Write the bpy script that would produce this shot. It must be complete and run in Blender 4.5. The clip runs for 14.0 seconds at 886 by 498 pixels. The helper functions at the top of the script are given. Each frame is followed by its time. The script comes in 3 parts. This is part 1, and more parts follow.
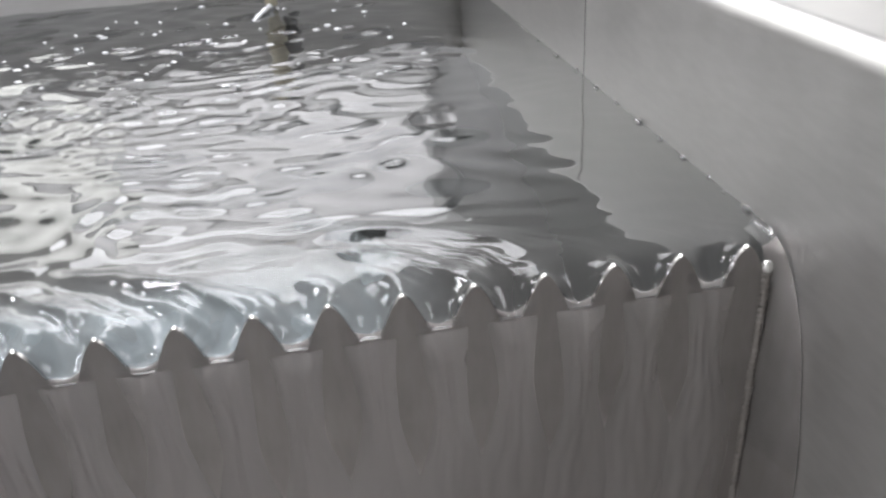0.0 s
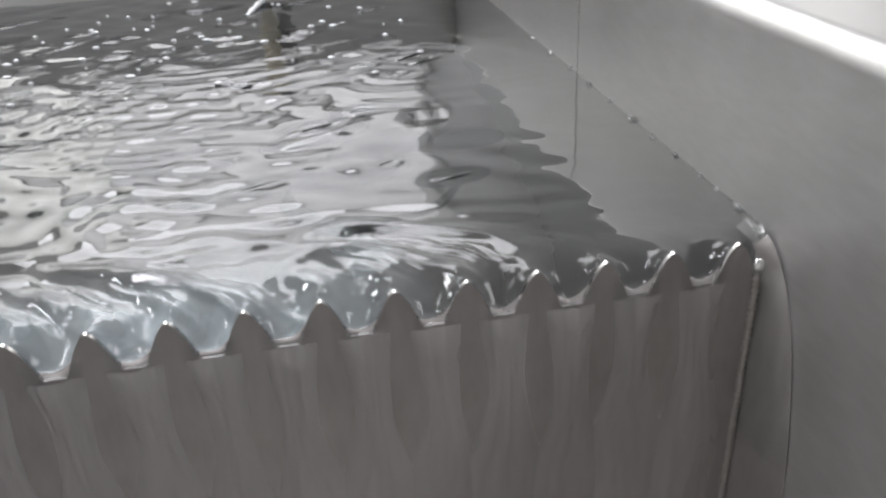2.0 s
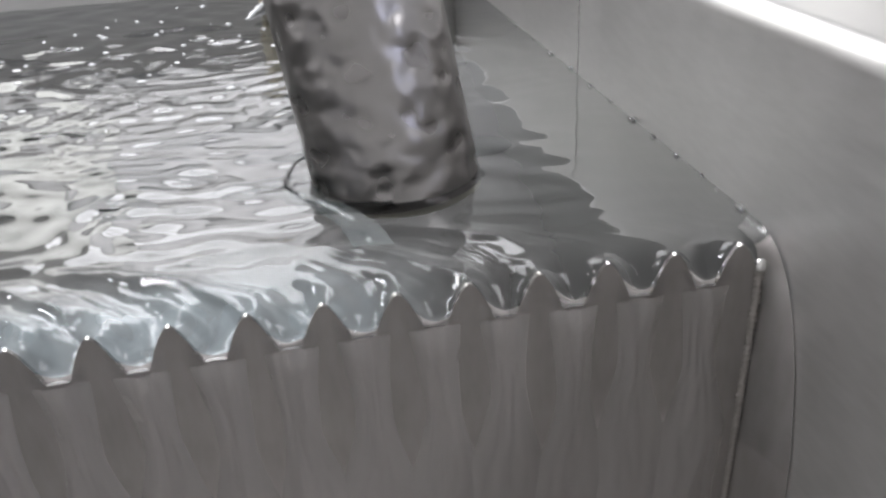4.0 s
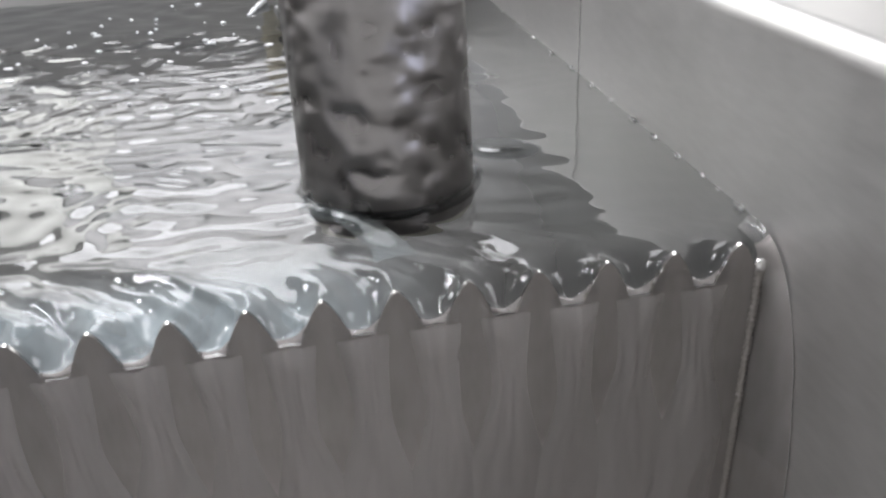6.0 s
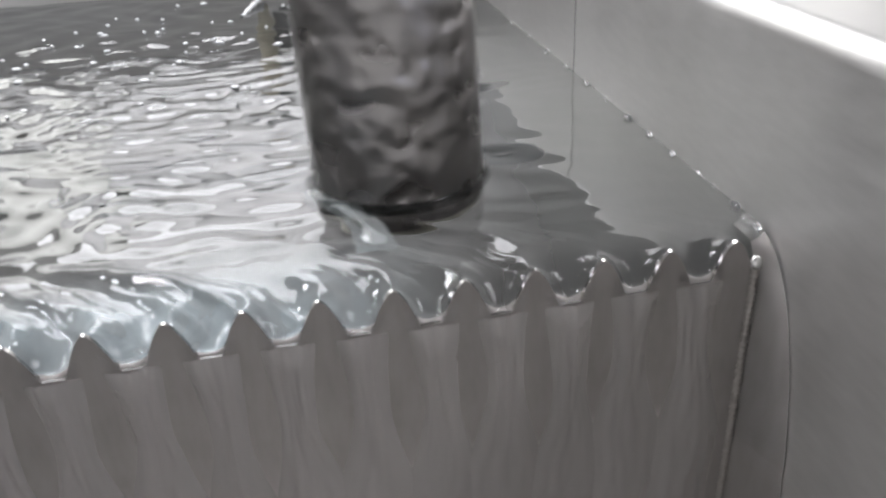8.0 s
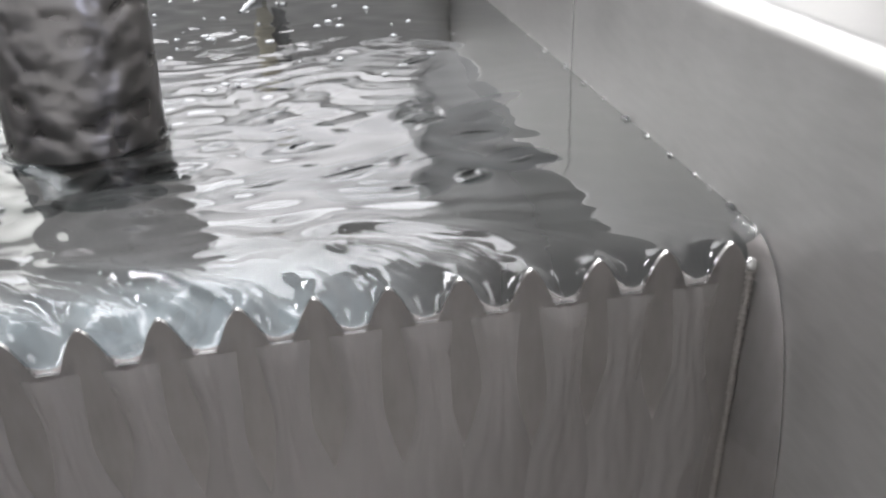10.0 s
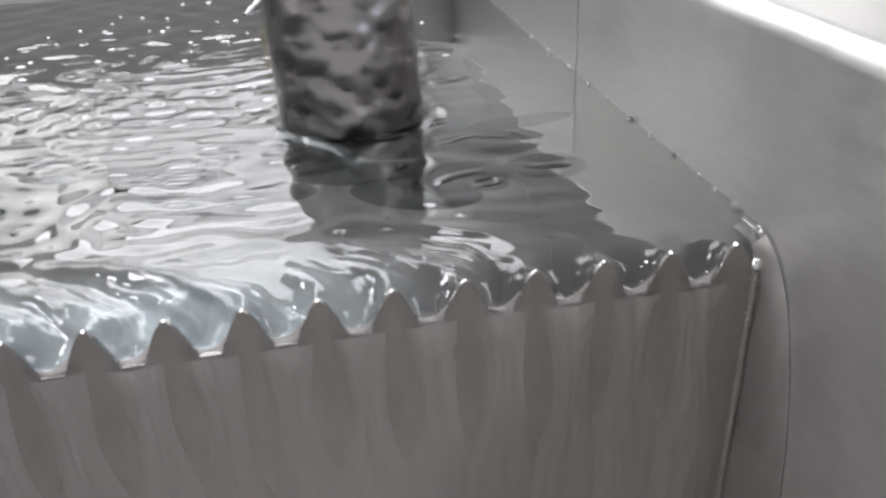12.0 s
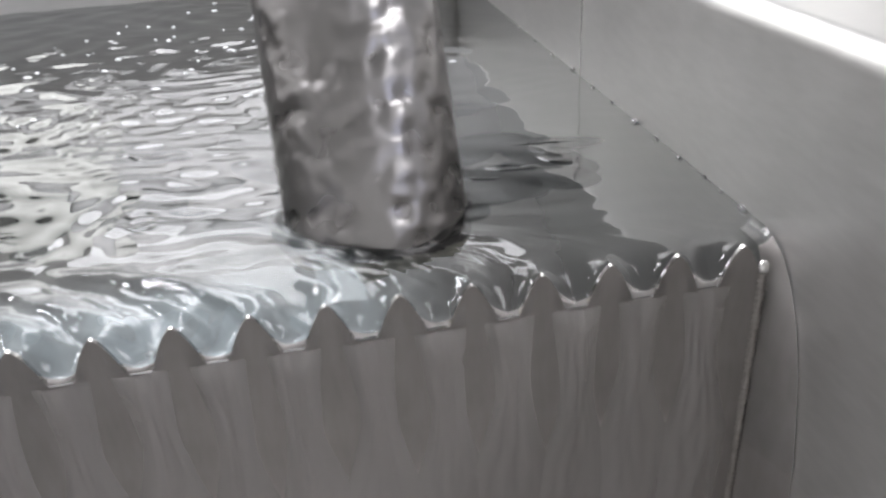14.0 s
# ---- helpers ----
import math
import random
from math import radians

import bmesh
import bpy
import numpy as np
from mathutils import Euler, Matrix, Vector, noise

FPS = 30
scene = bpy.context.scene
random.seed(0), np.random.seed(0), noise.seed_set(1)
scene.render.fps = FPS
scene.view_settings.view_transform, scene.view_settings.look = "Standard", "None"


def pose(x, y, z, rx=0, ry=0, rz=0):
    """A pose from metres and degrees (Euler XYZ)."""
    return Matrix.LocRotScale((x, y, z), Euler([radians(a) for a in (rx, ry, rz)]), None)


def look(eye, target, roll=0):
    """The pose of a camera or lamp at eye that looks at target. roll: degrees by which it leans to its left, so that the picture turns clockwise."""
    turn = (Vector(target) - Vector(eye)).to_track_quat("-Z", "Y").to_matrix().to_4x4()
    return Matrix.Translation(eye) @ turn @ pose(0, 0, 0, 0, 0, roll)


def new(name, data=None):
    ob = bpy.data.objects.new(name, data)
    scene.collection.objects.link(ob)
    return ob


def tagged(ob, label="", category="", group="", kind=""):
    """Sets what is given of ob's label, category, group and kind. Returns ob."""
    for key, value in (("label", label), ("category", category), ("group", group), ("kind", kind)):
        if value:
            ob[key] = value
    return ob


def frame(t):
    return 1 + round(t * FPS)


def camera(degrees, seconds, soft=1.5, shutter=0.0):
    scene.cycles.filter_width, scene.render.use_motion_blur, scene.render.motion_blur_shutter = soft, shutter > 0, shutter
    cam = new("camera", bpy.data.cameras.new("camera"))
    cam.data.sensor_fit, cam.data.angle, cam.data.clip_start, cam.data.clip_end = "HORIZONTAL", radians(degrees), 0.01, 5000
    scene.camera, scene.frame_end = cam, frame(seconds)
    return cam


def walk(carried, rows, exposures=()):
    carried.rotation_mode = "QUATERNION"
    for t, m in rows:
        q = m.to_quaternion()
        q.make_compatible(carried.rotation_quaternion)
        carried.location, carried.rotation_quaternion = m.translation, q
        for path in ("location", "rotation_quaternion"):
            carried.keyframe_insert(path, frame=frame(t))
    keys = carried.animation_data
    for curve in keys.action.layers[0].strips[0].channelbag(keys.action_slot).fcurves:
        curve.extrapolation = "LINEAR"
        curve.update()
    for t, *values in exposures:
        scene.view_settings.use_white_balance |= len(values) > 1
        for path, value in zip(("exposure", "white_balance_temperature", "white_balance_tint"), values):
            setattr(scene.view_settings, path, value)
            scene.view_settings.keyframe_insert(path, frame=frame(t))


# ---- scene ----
EYE = (-0.1451, -0.2303, 0.1405)


def aim(yaw, pitch, roll):
    """The camera at EYE: degrees to the left, up, and of lean."""
    y, p = radians(yaw), radians(pitch)
    way = Vector((-math.sin(y) * math.cos(p), math.cos(y) * math.cos(p), math.sin(p)))
    return look(EYE, Vector(EYE) + way, roll)


cam = camera(58.0, 14.0, soft=2.7, shutter=0.5)
PATH = [
    (0.0, -8.655, -28.296, -3.688), (0.5, -8.776, -28.437, -3.528), (1.0, -8.618, -28.509, -3.425),
    (1.5, -9.062, -28.489, -3.334), (2.0, -9.247, -28.601, -3.051), (2.5, -9.509, -28.653, -3.03),
    (3.0, -9.113, -28.464, -3.478), (5.5, -9.184, -28.44, -3.327), (6.0, -9.135, -28.593, -3.135),
    (6.5, -9.193, -28.845, -2.866), (7.0, -9.532, -29.015, -2.771), (7.5, -9.509, -28.949, -2.932),
    (8.0, -9.433, -28.676, -3.308), (8.5, -9.449, -28.592, -3.245), (11.0, -9.886, -28.922, -2.271),
    (11.5, -9.763, -28.86, -2.513), (12.0, -9.383, -28.677, -2.835), (12.5, -9.214, -28.463, -3.145),
    (13.0, -9.171, -28.384, -3.333), (13.5, -8.918, -28.376, -3.508), (14.0, -8.924, -28.314, -3.559)]
EXPOSURES = [(0.0, 0.05), (1.2, 0.0), (2.4, -0.15), (3.2, -0.08), (6.0, 0.05), (8.0, 0.10), (11.0, 0.16), (12.5, 0.1), (14.0, 0.08)]
walk(cam, [(t, aim(*turn)) for t, *turn in PATH], [(t, stops, 6460, 12) for t, stops in EXPOSURES])

# ---- light ----
world = bpy.data.worlds.new("room_air")
scene.world = world
world.use_nodes = True
world.node_tree.nodes["Background"].inputs[0].default_value = (0.9, 0.95, 1.0, 1)
world.node_tree.nodes["Background"].inputs[1].default_value = 0.05

ROOM = dict(x0=-3.0, x1=2.6, y0=-1.9, y1=3.2, z0=-0.95, z1=1.75)


def area(name, place, target, wide, high, watts, colour):
    lamp = bpy.data.lights.new(name, "AREA")
    lamp.shape, lamp.size, lamp.size_y, lamp.energy, lamp.color = "RECTANGLE", wide, high, watts, colour
    ob = new(name, lamp)
    ob.matrix_world = look(place, target)
    return ob


# daylight in two far windows and the glazed door behind, two fill lights added in the far wall, and the ceiling
# luminaires
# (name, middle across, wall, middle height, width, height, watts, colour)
OPENINGS = [
    ("window_or_fill_light", -0.33, 3.13, 1.31, 1.32, 0.72, 5.3, (0.98, 0.97, 1.0)),
    ("window_or_fill_light", -1.67, 3.13, 1.30, 1.30, 0.72, 9.0, (0.98, 1.0, 0.95)),
    # unseen fill light, added to brighten the tank's shelf and rim
    ("window_or_fill_light", 2.10, 3.13, 0.95, 0.80, 0.80, 4.5, (1.0, 0.99, 0.97)),
    # dim fill light added below the windows to lift the far water's reflections
    ("low_fill_light", -1.00, 3.13, 0.66, 2.62, 0.44, 2.7, (0.98, 0.99, 1.0)),
    ("door_daylight", 1.50, -1.84, 0.50, 0.62, 1.15, 8, (0.66, 0.73, 1.0))]
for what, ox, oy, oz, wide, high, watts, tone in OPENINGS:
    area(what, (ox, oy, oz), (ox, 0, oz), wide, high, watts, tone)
# all unseen; second added to fill out reflections, fourth to brighten the side wall
LUMINAIRES = [(-0.46, 1.22, 40, 0.85), (-0.36, 2.5, 50, 1.5), (1.3, -0.9, 23, 0.5), (-1.5, 0.35, 45, 0.2)]
for lx, ly, watts, wide in LUMINAIRES:
    area("ceiling_or_fill_light", (lx, ly, 1.66), (lx, ly + 0.0001, 0), wide, 1.2, watts, (0.96, 0.975, 1.0))


# ---- materials ----
def material(name, colour, rough=0.5, metal=0.0, scale=40.0, vary=0.12, bump=0.0, stretch=(1, 1, 1), rough_vary=0.1, stain=6.0, detail=(6, 4)):
    """A surface with grain and stains at two scales, in metres."""
    m = bpy.data.materials.new(name)
    m.use_nodes = True
    nt = m.node_tree
    b = nt.nodes["Principled BSDF"]
    co = nt.nodes.new("ShaderNodeTexCoord")
    mp = nt.nodes.new("ShaderNodeMapping")
    mp.inputs["Scale"].default_value = stretch
    nt.links.new(co.outputs["Object"], mp.inputs[0])
    fine = nt.nodes.new("ShaderNodeTexNoise")
    fine.inputs["Scale"].default_value, fine.inputs["Detail"].default_value = scale, detail[0]
    nt.links.new(mp.outputs[0], fine.inputs["Vector"])
    broad = nt.nodes.new("ShaderNodeTexNoise")
    broad.inputs["Scale"].default_value, broad.inputs["Detail"].default_value = stain, detail[1]
    nt.links.new(co.outputs["Object"], broad.inputs["Vector"])
    mix = nt.nodes.new("ShaderNodeMath")
    mix.operation = "ADD"
    nt.links.new(fine.outputs[0], mix.inputs[0])
    nt.links.new(broad.outputs[0], mix.inputs[1])
    ramp = nt.nodes.new("ShaderNodeMapRange")
    ramp.inputs[1].default_value, ramp.inputs[2].default_value = 0.6, 1.4
    ramp.inputs[3].default_value, ramp.inputs[4].default_value = 1 - vary, 1 + vary
    nt.links.new(mix.outputs[0], ramp.inputs[0])
    tint = nt.nodes.new("ShaderNodeVectorMath")
    tint.operation = "SCALE"
    tint.inputs[0].default_value = colour
    nt.links.new(ramp.outputs[0], tint.inputs["Scale"])
    nt.links.new(tint.outputs[0], b.inputs["Base Color"])
    rr = nt.nodes.new("ShaderNodeMapRange")
    rr.inputs[1].default_value, rr.inputs[2].default_value = 0.6, 1.4
    rr.inputs[3].default_value, rr.inputs[4].default_value = rough * (1 - rough_vary), rough * (1 + rough_vary)
    nt.links.new(mix.outputs[0], rr.inputs[0])
    nt.links.new(rr.outputs[0], b.inputs["Roughness"])
    b.inputs["Metallic"].default_value = metal
    if bump:
        bp = nt.nodes.new("ShaderNodeBump")
        bp.inputs["Strength"].default_value, bp.inputs["Distance"].default_value = 1.0, bump
        nt.links.new(mix.outputs[0], bp.inputs["Height"])
        nt.links.new(bp.outputs[0], b.inputs["Normal"])
    return m


STEEL = material("satin_stainless_steel", (0.56, 0.55, 0.535), 0.38, 0.85, 300, 0.09, 0.00002, (0.25, 0.25, 1), 0.2, 22)
# lit copy of the tank steel: the far wall's brightness is in the colour
LIT_STEEL = material("satin_steel_lit_copy", (0.62, 0.61, 0.595), 0.5, 0.35, 300, 0.08, 0.00002, (0.25, 0.25, 1), 0.2, 22)
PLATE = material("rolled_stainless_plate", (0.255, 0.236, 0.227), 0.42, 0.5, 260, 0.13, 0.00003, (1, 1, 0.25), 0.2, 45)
EDGE = material("ground_steel_edge", (0.62, 0.61, 0.60), 0.2, 1.0, 400, 0.06)
WELD = material("weld_bead_steel", (0.30, 0.28, 0.265), 0.5, 0.8, 500, 0.2, 0.0001)
CHROME = material("dark_polished_metal", (0.265, 0.252, 0.248), 0.31, 1.0, 66, 0.05, 0.0021, (1, 1, 1.6), 0.2, 105, (0.3, 0.3))
PALE = material("base_metal_with_reflection", (0.86, 0.84, 0.74), 0.3, 1.0, 200, 0.08)
PAINT = material("white_wall_paint", (0.72, 0.72, 0.71), 0.8, 0.0, 30, 0.05, 0.0004)
CONCRETE = material("grey_floor_concrete", (0.22, 0.215, 0.21), 0.7, 0.0, 25, 0.15, 0.001)
BRASS = material("pale_nozzle_plastic", (0.6, 0.55, 0.42), 0.4, 0.0, 80, 0.1)
FOAM = material("white_foam", (0.78, 0.79, 0.8), 0.25, 0.0, 900, 0.1, 0.0002)
RUBBER = material("grey_hose_rubber", (0.16, 0.16, 0.16), 0.5, 0.0, 80, 0.2)

WATER = bpy.data.materials.new("clear_water")
WATER.use_nodes = True
FILM = WATER.copy()
FILM.name = "thin_clear_water"
wb = FILM.node_tree.nodes["Principled BSDF"]
wb.inputs["Base Color"].default_value = (0.98, 0.99, 1.0, 1)
wb.inputs["Roughness"].default_value = 0.03
wb.inputs["IOR"].default_value = 1.333
wb.inputs["Transmission Weight"].default_value = 1.0
FOAMY = FILM.copy()
FOAMY.name = "aerated_running_water"
wb = FOAMY.node_tree.nodes["Principled BSDF"]
wb.inputs["Base Color"].default_value = (0.59, 0.558, 0.54, 1)
wb.inputs["Roughness"].default_value = 0.12
wb.inputs["Transmission Weight"].default_value = 0.67
# pale colour stands in for the white reflection on the wake's crest
PALE_CREST = FILM.copy()
PALE_CREST.name = "pale_crest_water"
wb = PALE_CREST.node_tree.nodes["Principled BSDF"]
wb.inputs["Base Color"].default_value = (0.80, 0.85, 0.86, 1)
wb.inputs["Roughness"].default_value = 0.05
wb.inputs["Transmission Weight"].default_value = 0.82
wb = WATER.node_tree.nodes["Principled BSDF"]
# deep clear water, mixed paler and less clear towards the teeth on the left
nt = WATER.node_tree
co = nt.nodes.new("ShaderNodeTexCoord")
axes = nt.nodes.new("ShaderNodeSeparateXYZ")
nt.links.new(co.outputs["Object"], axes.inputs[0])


def ramp_of(source, lo, hi, a, b):
    n = nt.nodes.new("ShaderNodeMapRange")
    n.interpolation_type = "SMOOTHSTEP"
    for i, v in zip((1, 2, 3, 4), (lo, hi, a, b)):
        n.inputs[i].default_value = v
    nt.links.new(source, n.inputs[0])
    return n.outputs[0]


def times(a, b):
    n = nt.nodes.new("ShaderNodeMath")
    n.operation = "MULTIPLY"
    nt.links.new(a, n.inputs[0])
    nt.links.new(b, n.inputs[1])
    return n.outputs[0]


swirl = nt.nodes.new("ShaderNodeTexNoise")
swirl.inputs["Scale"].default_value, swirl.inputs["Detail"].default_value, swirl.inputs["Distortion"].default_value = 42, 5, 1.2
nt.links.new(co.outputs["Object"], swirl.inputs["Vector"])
pale_mix = times(times(ramp_of(axes.outputs[1], 0.0, 0.06, 1, 0), ramp_of(axes.outputs[0], -0.17, -0.085, 1, 0)), ramp_of(swirl.outputs[0], 0.3, 0.65, 0.6, 1.0))
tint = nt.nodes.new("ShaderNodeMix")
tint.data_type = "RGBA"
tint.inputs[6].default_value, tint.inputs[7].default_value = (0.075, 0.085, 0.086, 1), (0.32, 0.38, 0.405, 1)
nt.links.new(pale_mix, tint.inputs[0])
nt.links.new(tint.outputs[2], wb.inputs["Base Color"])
clear = ramp_of(pale_mix, 0.0, 1.0, 1.0, 0.55)
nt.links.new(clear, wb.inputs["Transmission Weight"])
wb.inputs["Roughness"].default_value = 0.025
wb.inputs["IOR"].default_value = 1.333


# ---- building helpers ----
def mesh_of(name, bm, mat, smooth=True, turn=True):
    me = bpy.data.meshes.new(name)
    if turn:
        bmesh.ops.recalc_face_normals(bm, faces=bm.faces)
    bm.to_mesh(me)
    bm.free()
    me.materials.append(mat)
    if smooth:
        me.shade_smooth()
    return me


def part(name, bm, mat, parent=None, label="", smooth=True):
    ob = new(name, mesh_of(name, bm, mat, smooth))
    if parent:
        ob.parent = parent
    return tagged(ob, label)


def box(bm, x0, x1, y0, y1, z0, z1, bevel=0.0):
    made = bmesh.ops.create_cube(bm, size=1, matrix=Matrix.LocRotScale(
        ((x0 + x1) / 2, (y0 + y1) / 2, (z0 + z1) / 2), None, (x1 - x0, y1 - y0, z1 - z0)))
    if bevel:
        edges = list({e for v in made["verts"] for e in v.link_edges})
        bmesh.ops.bevel(bm, geom=edges, offset=bevel, segments=3, affect="EDGES", profile=0.5)
    return bm


def boxed(name, *dims, mat, bevel=0.0, parent=None, label=""):
    return part(name, box(bmesh.new(), *dims, bevel), mat, parent, label, smooth=False)


def grid(bm, rows):
    """A sheet from rows of points."""
    verts = [[bm.verts.new(p) for p in row] for row in rows]
    for a, b in zip(verts, verts[1:]):
        for i in range(len(a) - 1):
            bm.faces.new((a[i], a[i + 1], b[i + 1], b[i]))
    return bm


def lathe(bm, profile, n=64):
    rings = [[bm.verts.new((r * math.cos(2 * math.pi * i / n), r * math.sin(2 * math.pi * i / n), z)) for i in range(n)] for r, z in profile]
    for a, b in zip(rings, rings[1:]):
        for i in range(n):
            j = (i + 1) % n
            bm.faces.new((a[i], a[j], b[j], b[i]))
    return bm


def thicken(bm, away):
    """Makes a sheet solid by a shifted copy of it."""
    made = bmesh.ops.extrude_face_region(bm, geom=bm.faces[:], use_keep_orig=True)["geom"]
    bmesh.ops.translate(bm, verts=[v for v in made if isinstance(v, bmesh.types.BMVert)], vec=away)
    return bm


def structure(ob, label):
    return tagged(ob, label, kind="structure")


# ---- the room ----
R = ROOM
structure(boxed("floor", R["x0"] - .1, R["x1"] + .1, R["y0"] - .1, R["y1"] + .1, R["z0"] - .1, R["z0"], mat=CONCRETE), "grey concrete workshop floor under the tank")
structure(boxed("ceiling", R["x0"] - .1, R["x1"] + .1, R["y0"] - .1, R["y1"] + .1, R["z1"], R["z1"] + .1, mat=PAINT), "white painted workshop ceiling over the tank")
structure(boxed("wall_west", R["x0"] - .1, R["x0"], R["y0"], R["y1"], R["z0"], R["z1"], mat=PAINT), "plain white painted workshop wall")
structure(boxed("wall_east", R["x1"], R["x1"] + .1, R["y0"], R["y1"], R["z0"], R["z1"], mat=PAINT), "plain white painted workshop wall")
structure(boxed("wall_north", R["x0"], R["x1"], R["y1"], R["y1"] + .1, R["z0"], R["z1"], mat=PAINT), "white painted workshop wall with two windows and two added fill lights")
structure(boxed("wall_south", R["x0"], R["x1"], R["y0"] - .1, R["y0"], R["z0"], R["z1"], mat=PAINT), "white painted workshop wall with one window")

def frame_round(name, ox, oy, oz, wide, high, label, ledge):
    """A painted frame round an opening, in four bars and a middle post."""
    bm = bmesh.new()
    for x0, x1, z0, z1 in ((-wide / 2 - .05, wide / 2 + .05, high / 2, high / 2 + .05), (-wide / 2 - .05, wide / 2 + .05, -high / 2 - .05, -high / 2),
                           (-wide / 2 - .05, -wide / 2, -high / 2, high / 2), (wide / 2, wide / 2 + .05, -high / 2, high / 2)):
        box(bm, ox + x0, ox + x1, oy - .03, oy + .03, oz + z0, oz + z1, 0.004)
    ob = structure(part(name, bm, PAINT, smooth=False), label)
    if ledge:
        boxed("window_sill", ox - wide / 2 - .08, ox + wide / 2 + .08, oy - .09, oy - .032, oz - high / 2 - .05, oz - high / 2 - .02, mat=PAINT, bevel=0.004, parent=ob)
    return ob


frame_round("window_1", OPENINGS[0][1], 3.165, 1.31, 1.32, 0.72, "white painted frame round a window or added fill light in the far wall", True)
frame_round("window_2", OPENINGS[1][1], 3.169, 1.30, 1.30, 0.72, "white painted frame round a window or added fill light in the far wall", True)
frame_round("fill_opening_1", OPENINGS[2][1], 3.165, 0.95, 0.80, 0.80, "white painted frame round a window or added fill light in the far wall", True)
frame_round("fill_opening_2", OPENINGS[3][1], 3.173, 0.66, 2.62, 0.44, "white painted frame round the low fill light added under the windows", False)
frame_round("door_1", OPENINGS[4][1], -1.865, 0.50, 0.70, 1.15, "white painted frame of the glazed door light", False)
for lx, ly, watts, wide in LUMINAIRES:
    bm = box(bmesh.new(), lx - wide / 2 - .06, lx + wide / 2 + .06, ly - .62, ly + .62, 1.67, 1.75, 0.01)
    tagged(part("ceiling_light", bm, PAINT, smooth=False), "white housing of a ceiling light or an added fill", "ceiling light", "ceiling tube lights")

# ---- the tank ----
WX = 0.0185      # inner face of the side wall
PITCH = 0.025    # from tooth to tooth
DEPTH = 0.0155   # of a notch
WATER_Z = -0.003
LEFT, FAR, DEEP = -0.62, 0.6145, -0.30
RIM = 0.066      # where the wall begins to fold outwards
THICK = 0.0015


def folded_wall(y0, y1):
    """The side wall: upright sheet, rounded fold at the top, shelf outwards."""
    bm = bmesh.new()
    prof = [(WX, -0.42), (WX, -0.05), (WX, 0.03), (WX, RIM)]
    prof += [(WX + 0.009 * (1 - math.cos(a)), RIM + 0.009 * math.sin(a)) for a in (radians(d) for d in range(10, 91, 10))]
    prof += [(WX + 0.08, RIM + 0.009), (WX + 0.13, RIM + 0.009), (WX + 0.13, RIM - 0.02)]
    ys = [y0 + (y1 - y0) * i / 40 for i in range(41)]
    grid(bm, [[(x + 0.0004 * noise.noise((y * 9, z * 9, 3)), y, z + 0.0003 * noise.noise((y * 7, x * 7, 8))) for x, z in prof] for y in ys])
    thicken(bm, (0.002, 0, -0.002))
    return bm


side = structure(part("wall_tank_side", folded_wall(-0.45, FAR + 0.12), STEEL), "satin stainless side wall of the tank with folded rim")
# upright weld seam on the side wall
bm = bmesh.new()
grid(bm, [[(WX - 0.0004 * math.sin(math.pi * k / 4) * (0.8 + 0.3 * math.sin(i * 1.7)), 0.2287 - 0.0009 + 0.00045 * k + 0.0002 * math.sin(i * 2.1), -0.004 + 0.0012 * i) for k in range(5)] for i in range(60)])
part("weld_seam", bm, EDGE, side, "rough upright weld seam")
far = bmesh.new()
grid(far, [[(LEFT - .02, FAR, z) if x is None else (x, FAR, z) for x in (None, -0.4, -0.2, 0, WX)] for z in (DEEP, -0.1, 0.0, RIM)])
grid(far, [[(x, FAR + 0.009 * (1 - math.cos(a)), RIM + 0.009 * math.sin(a)) for x in (LEFT - .02, -0.4, -0.2, 0, WX)] for a in (radians(d) for d in range(0, 91, 10))])
grid(far, [[(x, FAR + d, RIM + 0.009) for x in (LEFT - .02, -0.4, -0.2, 0, WX)] for d in (0.009, 0.06, 0.12)])
bmesh.ops.remove_doubles(far, verts=far.verts[:], dist=1e-5)
thicken(far, (0, 0.002, -0.002))
structure(part("wall_tank_far", far, LIT_STEEL), "stainless far wall of the tank with folded rim, brightened by its colour")
structure(boxed("wall_tank_left", LEFT - .02, LEFT, -0.45, FAR, -0.42, RIM + .01, mat=STEEL), "satin stainless wall closing the tank")
structure(boxed("wall_trough_front", LEFT, WX, -0.452, -0.45, -0.42, -0.12, mat=STEEL), "satin stainless front wall of the overflow trough")
structure(boxed("floor_trough", LEFT, WX, -0.45, 0.0, -0.42, -0.41, mat=STEEL), "satin stainless floor of the overflow trough")
# the plate's darker colour stands in for the gloom of the deep water
structure(boxed("floor_tank", LEFT, WX, 0.0, FAR, DEEP - .01, DEEP, mat=PLATE), "stainless floor of the water tank, darkened for depth")

for lx in (LEFT + 0.02, WX - 0.05):
    for ly in (-0.42, FAR - 0.04):
        structure(boxed("tank_leg", lx, lx + 0.04, ly, ly + 0.04, R["z0"], -0.42 if ly < 0 else DEEP - 0.01, mat=STEEL, bevel=0.004), "square stainless leg under the tank")

# weir plate: one row of rounded teeth along its upper edge
EDGE_X = 0.0085


def tooth_height(x):
    """Height of the plate's edge: 0 on a tooth's tip, -DEPTH in a notch."""
    u = abs((x / PITCH + 0.5) % 1.0 - 0.5) * PITCH
    return -DEPTH * min(1.0, u / 0.0086) ** 1.6


def weir_plate():
    bm = bmesh.new()
    xs = [LEFT + (EDGE_X - LEFT) * i / 700 for i in range(701)]
    rows = [[(x, 0, tooth_height(x)) for x in xs]]
    for z in (-0.017, -0.03, -0.06, -0.1, -0.2, -0.4):
        rows.append([(x, 0, z) for x in xs])
    grid(bm, rows)
    return bm


